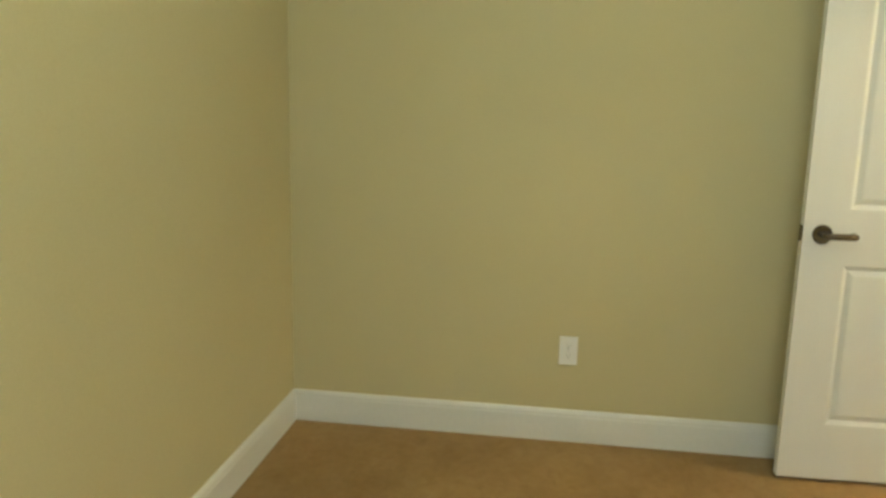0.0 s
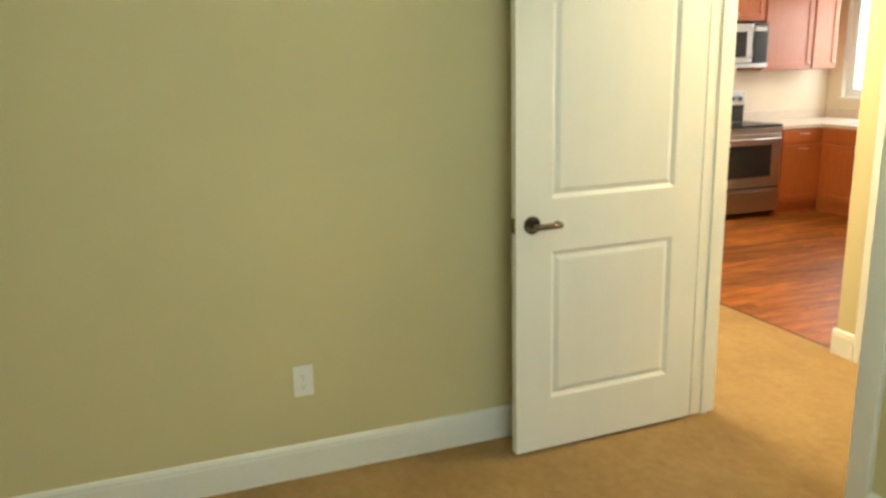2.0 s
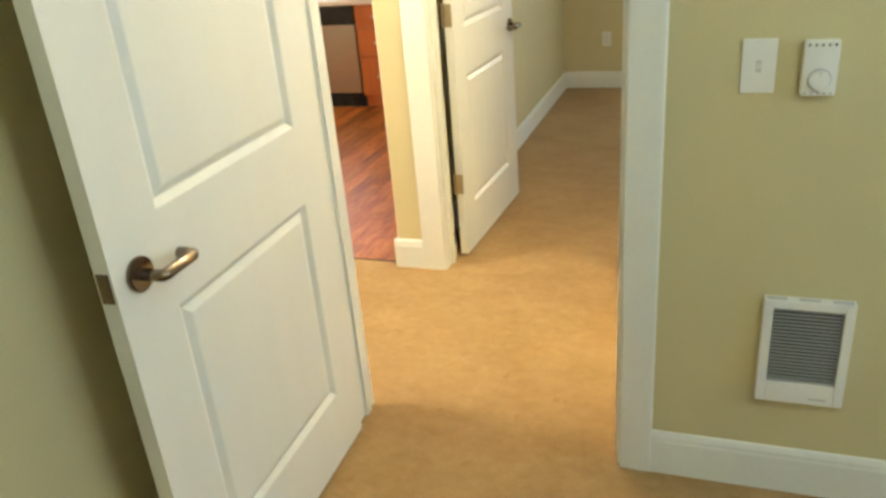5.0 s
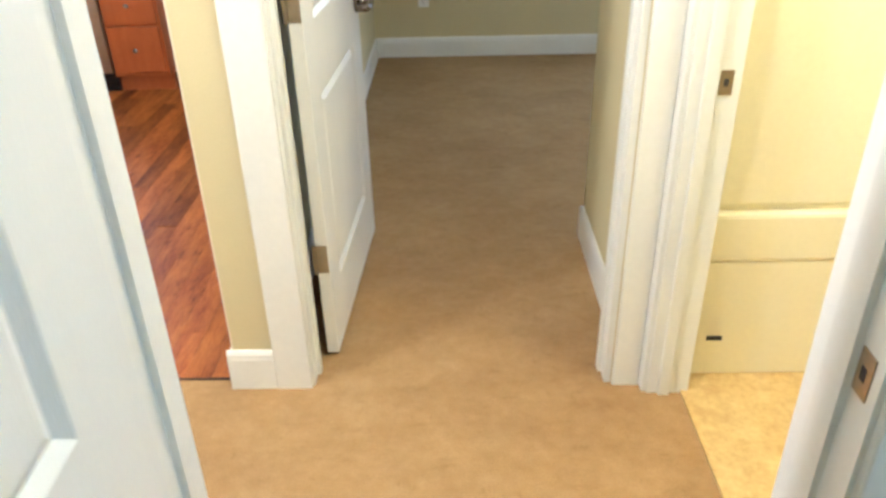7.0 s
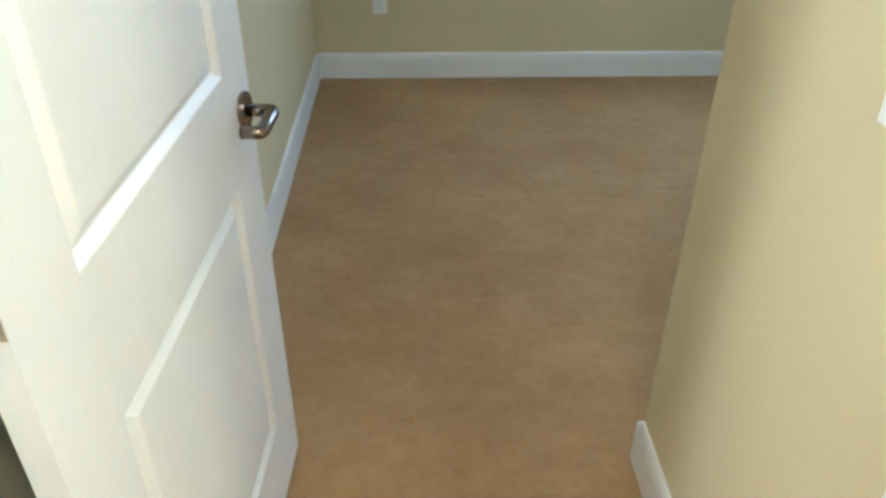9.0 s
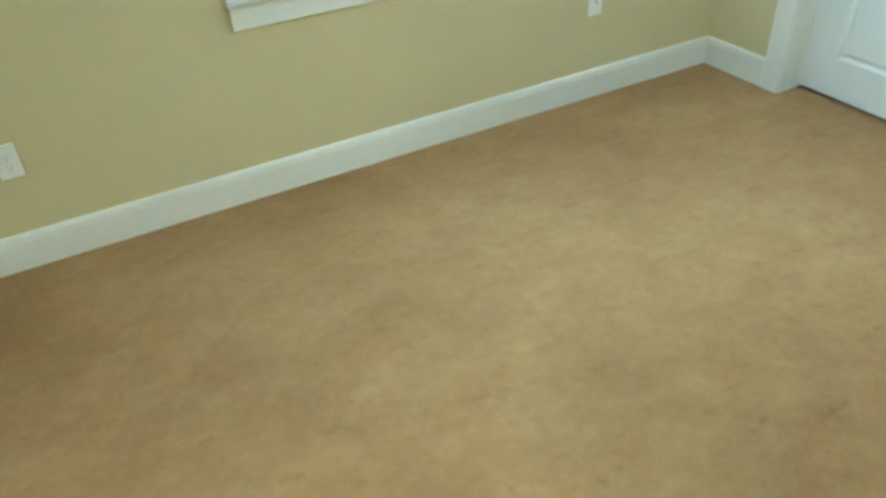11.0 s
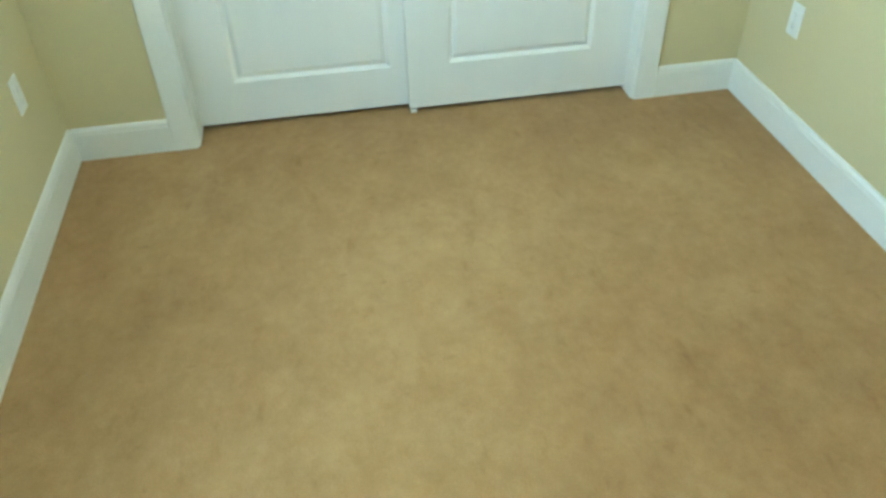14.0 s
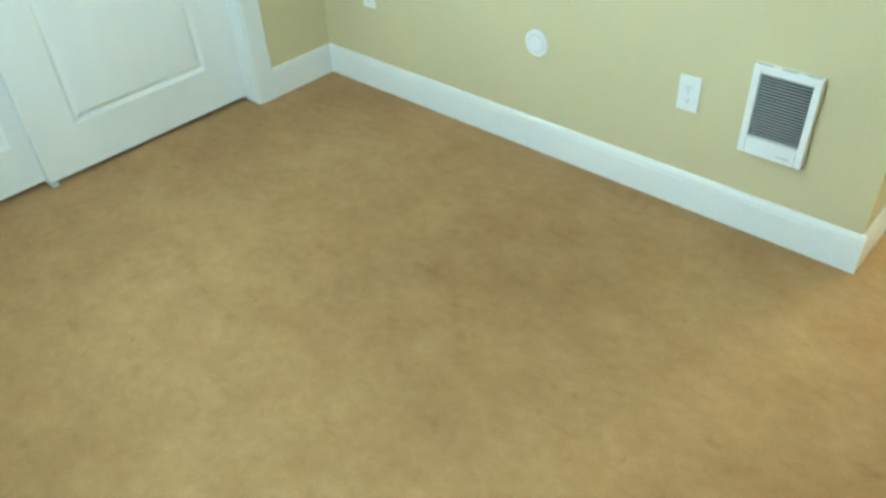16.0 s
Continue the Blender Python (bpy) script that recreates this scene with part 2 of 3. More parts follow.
struct("trim_threshold", boxes((1.130, 0.29, 0.0, 1.141, 1.085, 0.0085), bev=0.002), TILE, "thin tan seam strip between carpet and vinyl", "threshold")

# ---- setting: walls ----
struct("wall_a_west", boxes((-T, -2.87, 0, 0, 0.0, H)), WALL, "plain beige painted bedroom wall", "wall")
struct("wall_a_south", boxes((0, -2.87, 0, 4.2, -2.75, H)), WALL, "plain beige painted bedroom wall", "wall")
struct("wall_a_east", boxes((4.05, -2.75, 0, 4.17, -2.0, H), (4.05, -0.4, 0, 4.17, 0.0, H), (4.05, -2.0, 0, 4.17, -0.4, 0.85), (4.05, -2.0, 2.15, 4.17, -0.4, H)), WALL, "beige bedroom wall with a window opening", "wall")
struct("wall_a_north", boxes((-T, 0, 0, 0.126, T, H), (0.955, 0, 0, 4.17, T, H), (0.126, 0, DH, 0.955, T, H)), WALL, "beige wall with a doorway between bedroom and hall", "wall")
struct("wall_hall_east", boxes((1.035, T, 0, 1.15, 0.283, H), (1.035, 1.090, 0, 1.15, 1.127, H), (1.035, 0.283, DH, 1.15, 1.090, H)), WALL, "beige hall wall with a bathroom doorway", "wall")
struct("wall_b_south", boxes((-0.155, 1.127, 0, 0.053, 1.242, H), (0.935, 1.127, 0, 1.15, 1.242, H), (0.053, 1.127, DH, 0.935, 1.242, H)), WALL, "beige wall with a doorway between hall and bedroom", "wall")
struct("wall_b_west", boxes((-0.155, 1.242, 0, -0.048, 4.672, H)), WALL, "plain beige wall beside the open bedroom door", "wall")
struct("wall_b_entry", boxes((0.990, 1.242, 0, 1.10, 2.014, H)), WALL, "short beige wall beside the bedroom doorway", "wall")
struct("wall_b_heater", boxes((1.10, 1.899, 0, 3.377, 2.014, H)), WALL, "beige bedroom wall with a heater", "wall")
struct("wall_b_north", boxes((-0.16, 4.672, 0, 1.16, 4.80, H), (2.46, 4.672, 0, 4.1, 4.80, H), (1.16, 4.672, 0, 2.46, 4.80, 0.74), (1.16, 4.672, 2.15, 2.46, 4.80, H)), WALL, "beige bedroom wall with a window", "wall")
struct("wall_b_closet", boxes((3.377, 1.899, 0, 3.53, 2.445, H), (3.377, 4.222, 0, 3.53, 4.672, H), (3.377, 2.445, DH, 3.53, 4.222, H)), WALL, "beige wall with a wide closet opening", "wall")
struct("wall_closet", boxes((4.05, 1.895, 0, 4.17, 4.672, H), (3.53, 1.895, 0, 4.05, 2.0, H)), WALL, "plain wall inside the closet", "wall")
struct("wall_bath", boxes((2.9, T, 0, 3.0, 1.895, H), (1.15, 1.20, 0, 2.9, 1.242, H)), WALL, "plain pale bathroom wall", "wall")
struct("wall_kitchen_north", boxes((-3.74, 4.672, 0, -3.56, 4.80, H), (-2.0, 4.672, 0, -0.16, 4.80, H), (-3.56, 4.672, 0, -2.0, 4.80, 1.06), (-3.56, 4.672, 2.12, -2.0, 4.80, H)), KWALL, "cream kitchen wall with a window", "wall")
struct("wall_kitchen_west", boxes((-3.86, -2.87, 0, -3.74, 4.80, H)), KWALL, "cream kitchen wall behind the range", "wall")
struct("wall_kitchen_east", boxes((-0.161, 1.13, 0, -0.155, 4.672, H)), KWALL, "cream kitchen side of the wall", "wall")
struct("wall_living_south", boxes((-3.74, -2.87, 0, -T, -2.75, H)), WALL, "plain beige wall of the living area", "wall")
struct("ceiling", boxes((-3.86, -2.87, H, 4.17, 4.80, H + 0.1)), CEIL, "flat white painted ceiling", "ceiling")

# ---- setting: trim ----
BH, BT = 0.133, 0.014


def baseboard(x0, y0, x1, y1, nx, ny):
    """A baseboard along a wall face from one end to the other; n points into the room."""
    a, b, n = Vector((x0, y0, 0)), Vector((x1, y1, 0)), Vector((nx, ny, 0))
    bm = bmesh.new()
    prof = ((0, 0.0), (BT, 0.0), (BT, BH - 0.03), (BT - 0.002, BH - 0.022), (BT - 0.002, BH - 0.014), (BT - 0.006, BH - 0.004), (BT - 0.009, BH), (0, BH))
    ra = [bm.verts.new(a + n * d + Vector((0, 0, z))) for d, z in prof]
    rb = [bm.verts.new(b + n * d + Vector((0, 0, z))) for d, z in prof]
    k = len(prof)
    for i in range(k):
        bm.faces.new((ra[i], ra[(i + 1) % k], rb[(i + 1) % k], rb[i]))
    bm.faces.new(ra[::-1])
    bm.faces.new(rb)
    return struct("baseboard", bm, TRIM, "tall white painted baseboard with a rounded top", "baseboard")


for row in ((0, -2.75, 0, -0.0, 1, 0), (0.014, -2.75, 4.05, -2.75, 0, 1), (1.032, 0, 4.05, 0, 0, -1), 
            (4.05, -2.736, 4.05, -0.014, -1, 0),
            (-0.048, 1.242, -0.048, 4.672, 1, 0), (-0.034, 4.672, 3.377, 4.672, 0, -1), (3.377, 4.658, 3.377, 4.308, -1, 0), (3.377, 2.362, 3.377, 2.028, -1, 0),
            (0.976, 2.014, 3.377, 2.014, 0, 1), (0.990, 1.259, 0.990, 2.014, -1, 0), (-0.175, 1.127, -0.041, 1.127, 0, -1), (-0.161, 1.127, -0.161, 4.0, -1, 0),
            (-T, T, 0.055, T, 0, 1), (-T, -2.75, -T, 0.115, -1, 0)):
    baseboard(*row)


def casing_bar(bm, across, along, out, base, w, z0, z1):
    """One upright casing board with a stepped face. across: from the opening outward; out: into the room."""
    steps = ((0, 0.012), (0.003, 0.0145), (w - 0.012, 0.017), (w - 0.004, 0.0165), (w, 0.013))
    lo, hi = [], []
    for d, h in ((0, 0.0),) + steps + ((w, 0.0),):
        q = base + across * d + out * h
        lo.append(bm.verts.new(q + along * z0))
        hi.append(bm.verts.new(q + along * z1))
    k = len(lo)
    for i in range(k):
        bm.faces.new((lo[i], lo[(i + 1) % k], hi[(i + 1) % k], hi[i]))
    bm.faces.new(lo[::-1])
    bm.faces.new(hi)


def casing(a, b, out, w=0.078, head=DH, wr=None, label="white painted door casing with a stepped moulding"):
    """Casing round an opening from floor point a to b on one wall face."""
    a, b, out = Vector((*a, 0)), Vector((*b, 0)), Vector((*out, 0))
    d = (b - a).normalized()
    up = Vector((0, 0, 1))
    bm = bmesh.new()
    casing_bar(bm, -d, up, out, a, w, 0, head)
    casing_bar(bm, d, up, out, b, wr or w, 0, head)
    casing_bar(bm, up, d, out, a + up * head, w, -w, (b - a).length + (wr or w))
    return struct("trim_casing", bm, TRIM, label, "door casing")


def frame_of(x0, y0, x1, y1, axis, label, t=0.018):
    """Jambs, head and stop lining an opening through a wall; axis: the way that the wall runs."""
    if axis == "x":
        rows = [(x0, y0, 0, x0 + t, y1, DH), (x1 - t, y0, 0, x1, y1, DH), (x0, y0, DH - t, x1, y1, DH),
                (x0 + t, y0 + 0.05, 0, x0 + t + 0.01, y0 + 0.08, DH - t), (x1 - t - 0.01, y0 + 0.05, 0, x1 - t, y0 + 0.08, DH - t)]
    else:
        rows = [(x0, y0, 0, x1, y0 + t, DH), (x0, y1 - t, 0, x1, y1, DH), (x0, y0, DH - t, x1, y1, DH),
                (x0 + 0.03, y1 - t - 0.01, 0, x0 + 0.06, y1 - t, DH - t)]
    return struct("trim_jamb", boxes(*rows), TRIM, label, "door frame")


frame_of(0.123, -0.001, 0.958, T + 0.001, "x", "white painted door frame with a stop strip")
frame_of(0.050, 1.126, 0.938, 1.243, "x", "white painted door frame with a stop strip")
frame_of(1.034, 0.280, 1.151, 1.093, "y", "white painted bathroom door frame")
casing((0.133, 0), (0.948, 0), (0, -1), w=0.078, wr=0.084)
casing((0.133, T), (0.948, T), (0, 1), wr=0.078)
casing((0.062, 1.127), (0.942, 1.127), (0, -1), w=0.102, wr=0.0752)
casing((0.062, 1.242), (0.930, 1.242), (0, 1), w=0.08, wr=0.056)
casing((1.035, 0.290), (1.035, 1.083), (-1, 0), w=0.072, wr=0.042)
casing((3.377, 2.449), (3.377, 4.218), (-1, 0), w=0.090, label="white painted closet casing with a stepped moulding")
struct("trim_closet_jamb", boxes((3.376, 2.442, 0, 3.531, 2.456, DH), (3.376, 4.211, 0, 3.531, 4.225, DH), (3.376, 2.442, DH - 0.06, 3.531, 4.225, DH - 0.0)), TRIM, "white closet opening frame with a track header", "door frame")

# ---- doors ----


def leaf_frame(bm, w, h, t, panels):
    """Stiles, rails and edges of a moulded door, with holes where the panels sit."""
    us = sorted({0, w, *[p[0] for p in panels], *[p[1] for p in panels]})
    vs = sorted({0, h, *[p[2] for p in panels], *[p[3] for p in panels]})
    for y in (-t / 2, t / 2):
        for u0, u1 in zip(us, us[1:]):
            for v0, v1 in zip(vs, vs[1:]):
                if any(p[0] <= u0 and u1 <= p[1] and p[2] <= v0 and v1 <= p[3] for p in panels):
                    continue
                bm.faces.new([bm.verts.new((u, y, v)) for u, v in ((u0, v0), (u1, v0), (u1, v1), (u0, v1))])
    for q in (((0, 0), (0, h)), ((w, 0), (w, h)), ((0, 0), (w, 0)), ((0, h), (w, h))):
        (a, b), (c, d) = q
        bm.faces.new([bm.verts.new(v) for v in ((a, -t / 2, b), (c, -t / 2, d), (c, t / 2, d), (a, t / 2, b))])
    bmesh.ops.remove_doubles(bm, verts=bm.verts, dist=1e-5)
    return bm


def leaf_panel(bm, t, p):
    """Both faces of one moulded panel: a V groove and a raised field."""
    rings = ((0.0, 0.0), (0.003, 0.001), (0.016, 0.0105), (0.019, 0.011), (0.036, 0.003), (0.041, 0.0025))
    for s in (-1, 1):
        loops = []
        for inset, deep in rings:
            u0, u1, v0, v1 = p[0] + inset, p[1] - inset, p[2] + inset, p[3] - inset
            loops.append([bm.verts.new((u, s * (t / 2 - deep), v)) for u, v in ((u0, v0), (u1, v0), (u1, v1), (u0, v1))])
        for a, b in zip(loops, loops[1:]):
            for k in range(4):
                bm.faces.new((a[k], a[(k + 1) % 4], b[(k + 1) % 4], b[k]))
        bm.faces.new(loops[-1])
    return bm


def lever_set(leaf, u, z, t, way):
    """Rose, lever with a returned end and latch, on both faces. way: the lever's run along the leaf."""
    for s in (-1, 1):
        hd = part("door_handle", disc(bmesh.new(), pose(u, s * (t / 2 + 0.006), z, 90), 0.033, 0.012, bev=0.003), BRONZE, leaf, "bronze round door rose")
        y0, y1 = s * (t / 2 + 0.008), s * (t / 2 + 0.055)
        part("lever", tube(bmesh.new(), [(u, y0, z), (u, y1 - s * 0.007, z), (u + way * 0.002, y1 - s * 0.002, z), (u + way * 0.008, y1, z), (u + way * 0.05, y1, z), (u + way * 0.086, y1, z), (u + way * 0.092, y1 - s * 0.003, z), (u + way * 0.094, y1 - s * 0.010, z), (u + way * 0.094, y1 - s * 0.034, z)], 0.0120, 12, 0.95), BRONZE, hd, "bronze lever with a returned end", True)
    part("latch_plate", boxes((u - way * 0.062 - 0.001, -0.012, z - 0.028, u - way * 0.062 + 0.003, 0.012, z + 0.028), bev=0.0008), BRONZE, leaf, "bronze latch plate")


def hinged_door(name, label, w, h, m, lever_z, knuckle):
    t = 0.035
    st = 0.125
    panels = ((st, w - st - 0.02, 0.209, 0.795), (st, w - st - 0.02, 0.990, h - 0.125))
    top = thing(name, label, "door", "", "structure", m)
    leaf = part("leaf", leaf_frame(bmesh.new(), w, h, t, panels), DOOR, top)
    for p in panels:
        part("panel", leaf_panel(bmesh.new(), t, p), DOOR, leaf, "moulded raised panel")
    lever_set(leaf, w - 0.062, lever_z, t, -1)
    for z in (0.335, 1.055, 1.77):
        bm = boxes((-0.0015, -t / 2 + 0.002, z - 0.045, 0.0, t / 2 - 0.002, z + 0.045), (-0.012, knuckle * (t / 2 - 0.002), z - 0.045, 0.0, knuckle * (t / 2 + 0.001), z + 0.045))
        disc(bm, pose(-0.006, knuckle * (t / 2 + 0.005), z), 0.006, 0.09, 12, 0)
        part("hinge", bm, HINGE, leaf, "bronze butt hinge")
    return top


def turned(x, y, z, dx, dy, side):
    """Pose of a leaf hinged at x, y whose face on that side (+1 left, -1 right) runs along d."""
    a = math.degrees(math.atan2(dy, dx))
    m = pose(x, y, z, 0, 0, a)
    return m @ pose(0, -side * 0.0175, 0)


hinged_door("door_1", "open white two-panel moulded bedroom door with bronze lever", 0.817, 2.02, turned(0.166, -0.028, 0.014, 0.029, -1.0, 1), 0.902, -1)
hinged_door("door_2", "open white two-panel moulded bedroom door with bronze lever", 0.817, 2.02, turned(0.122, 1.265, 0.014, 0.051, 0.9987, -1), 0.902, 1)


def sliding_door(label, w, h, m, right):
    t = 0.033
    panels = ((0.16, w - 0.125, 0.170, 0.79), (0.16, w - 0.125, 0.995, h - 0.125)) if not right else ((0.165, w - 0.175, 0.182, 0.79), (0.165, w - 0.175, 0.995, h - 0.125))
    top = thing("door_sliding", label, "closet door", "closet doors", "structure", m)
    leaf = part("leaf", leaf_frame(bmesh.new(), w, h, t, panels), DOOR, top)
    for p in panels:
        part("panel", leaf_panel(bmesh.new(), t, p), DOOR, leaf, "moulded raised panel")
    return top


# each leaf runs along the closet wall, its face to the room
sliding_door("white two-panel sliding closet door in front of its pair", 0.93, 1.97, pose(3.470, 3.375, 0.02, 0, 0, -90), True)
sliding_door("white two-panel sliding closet door on the rear track", 0.90, 1.97, pose(3.510, 4.212, 0.02, 0, 0, -90), False)
gd = thing("closet_floor_guide", "small white plastic floor guide under the closet doors", "door guide")
part("block", boxes((3.450, 3.345, 0.0, 3.526, 3.37, 0.012), bev=0.002), PLATE, gd)


def strike(m):
    s = thing("strike_plate", "small bronze strike plate set in a door jamb", "strike plate", "strike plates", "", m)
    part("plate", boxes((-0.015, -0.002, -0.029, 0.015, 0.0, 0.029), bev=0.0008), HINGE, s)
    part("latch_hole", boxes((-0.006, -0.0026, -0.009, 0.005, -0.0018, 0.009)), SLOT, s, "dark latch hole")


strike(pose(0.940, 0.030, 0.914, 0, 0, -90))
strike(pose(0.920, 1.207, 0.914, 0, 0, -90))
strike(pose(1.116, 1.075, 0.914))

# ---- wall fittings: front faces -y, back on y = 0 ----


def cover(bm, w, h, d=0.006):
    return box(bm, -w / 2, -d, -h / 2, w / 2, 0, h / 2, bev=0.0025)


def make_outlet(m):
    o = thing("outlet", "white duplex power outlet on a beige wall", "outlet", "wall outlets", "", m)
    part("cover_plate", cover(bmesh.new(), 0.072, 0.117), PLATE, o)
    for s in (-1, 1):
        f = part("receptacle", boxes((-0.017, -0.0085, s * 0.0195 - 0.014, 0.017, -0.005, s * 0.0195 + 0.014), bev=0.002), PLATE, o)
        for x in (-0.0065, 0.0065):
            part("slot", boxes((x - 0.0007, -0.0089, s * 0.0195 - 0.001, x + 0.0007, -0.0083, s * 0.0195 + 0.006)), SLOT, f, "dark slot")
        part("ground_hole", disc(bmesh.new(), pose(0, -0.0086, s * 0.0195 - 0.008, 90), 0.0024, 0.0006, 10, 0), SLOT, f, "dark round hole")
    part("screw", disc(bmesh.new(), pose(0, -0.0065, 0, 90), 0.003, 0.001, 10, 0), PRINT, o, "small screw head")
    return o


o1 = make_outlet(pose(0, -1.614, 0.380, 0, 0, 90))
for m in (pose(0.294, 4.672, 0.395), pose(3.09, 4.672, 0.43), pose(1.590, 2.014, 0.41, 0, 0, 180), pose(3.06, 2.014, 0.43, 0, 0, 180)):
    copy_thing(o1, m)

jack = thing("cable_jack", "white wall plate with a small dark cable jack", "wall plate", "", "", pose(2.645, 4.672, 0.443))
part("cover_plate", cover(bmesh.new(), 0.072, 0.117), PLATE, jack)
part("jack", disc(bmesh.new(), pose(0, -0.01, 0, 90), 0.0055, 0.010, 12, 0.0008), NICKEL, jack, "threaded metal jack")
part("jack_hole", disc(bmesh.new(), pose(0, -0.0153, 0, 90), 0.003, 0.0008, 10, 0), SLOT, jack, "dark hole")


def make_switch(m):
    s = thing("light_switch", "white toggle light switch on a beige wall", "light switch", "light switches", "", m)
    part("cover_plate", cover(bmesh.new(), 0.069, 0.114), PLATE, s)
    part("toggle_slot", boxes((-0.0055, -0.0066, -0.0125, 0.0055, -0.0058, 0.0125)), PRINT, s, "grey toggle slot")
    bm = bmesh.new()
    box(bm, -0.0035, -0.013, -0.0045, 0.0035, -0.005, 0.0045, bev=0.001)
    bmesh.ops.rotate(bm, verts=bm.verts, cent=(0, -0.005, 0), matrix=Matrix.Rotation(radians(-22), 3, "X"))
    part("toggle", bm, PLATE, s)
    for z in (-0.03, 0.03):
        part("screw", disc(bmesh.new(), pose(0, -0.0065, z, 90), 0.0028, 0.001, 10, 0), PLATE, s, "small screw head")
    return s


s1 = make_switch(pose(1.218, 0, 1.108))
copy_thing(s1, pose(0.990, 1.51, 1.15, 0, 0, -90))

th = thing("thermostat", "white wall thermostat with a round dial and vents", "thermostat", "", "", pose(1.334, 0, 1.106))
part("case", boxes((-0.033, -0.028, -0.056, 0.033, 0, 0.056), bev=0.004), PLATE, th)
# Grey disc behind the dial: the shade at its edge, painted.
part("dial_shade_ring", disc(bmesh.new(), pose(0.0, -0.0282, -0.022, 90), 0.0228, 0.0012, 32, 0), PRINT, th, "grey ring painted as the shade round the dial")
part("dial", disc(bmesh.new(), pose(0.0, -0.033, -0.022, 90), 0.020, 0.012, bev=0.002), PLATE, th, "round temperature dial")
part("dial_mark", boxes((-0.001, -0.0396, -0.012, 0.001, -0.0386, -0.004)), PRINT, th, "grey pointer line")
for k in range(5):
    part("vent_slot", boxes((-0.024 + k * 0.012 - 0.002, -0.0284, 0.045, -0.024 + k * 0.012 + 0.002, -0.0276, 0.050)), SLOT, th, "dark vent slot")
    part("vent_slot", boxes((-0.024 + k * 0.012 - 0.003, -0.0284, -0.053, -0.024 + k * 0.012 + 0.003, -0.0276, -0.048)), PRINT, th, "grey vent slot")


def make_heater(m):
    w, h = 0.196, 0.282
    o = thing("wall_heater", "white electric wall heater with dark slots between louvres", "heater", "wall heaters", "", m)
    gx, g0, g1 = 0.076, -0.083, 0.118
    part("frame", boxes((-w / 2, -0.026, -h / 2, -gx, 0, h / 2), (gx, -0.026, -h / 2, w / 2, 0, h / 2), (-gx, -0.026, g1, gx, 0, h / 2), (-gx, -0.026, -h / 2, gx, 0, g0), bev=0.003), PLATE, o)
    # The shade in the gaps between louvres is this near-black plate's colour.
    part("back_plate", boxes((-gx, -0.006, g0, gx, -0.001, g1)), SLOT, o, "near-black plate, shade behind the louvres put in its colour")
    n = 21
    me = mesh_of("louvre", boxes((-gx, -0.022, -0.0016, gx, -0.0175, 0.0010)), GRILLE)
    for k in range(n):
        s = new("louvre", me)
        s.parent = o
        s.matrix_basis = pose(0, 0, g0 + (k + 0.5) * (g1 - g0) / n)
    for x in (-0.07, 0.0, 0.07):
        part("top_vent", boxes((x - 0.022, -0.022, h / 2 - 0.0004, x + 0.022, -0.008, h / 2 + 0.0006)), PRINT, o, "grey top vent")
    part("badge", boxes((0.022, -0.0266, -0.126, 0.062, -0.0258, -0.121)), PRINT, o, "faint grey printed bars")
    return o


h1 = make_heater(pose(1.374, 0, 0.428))
copy_thing(h1, pose(1.300, 2.014, 0.428, 0, 0, 180))

rd = thing("round_wall_cover", "round white cover plate on a beige wall", "wall plate", "", "", pose(2.182, 2.014, 0.43, 0, 0, 180))
part("cover", disc(bmesh.new(), pose(0, -0.006, 0, 90), 0.049, 0.012, 40, 0.004), PLATE, rd)
# Thin grey disc, not a cut: its colour gives the boss a shaded edge.
part("groove", disc(bmesh.new(), pose(0, -0.0119, 0, 90), 0.0335, 0.0012, 36, 0), PRINT, rd, "faint grey ring painted as shade round the centre")
part("boss", disc(bmesh.new(), pose(0, -0.013, 0, 90), 0.0312, 0.003, 36, 0.001), PLATE, rd, "raised round centre")

# ---- bedroom windows ----


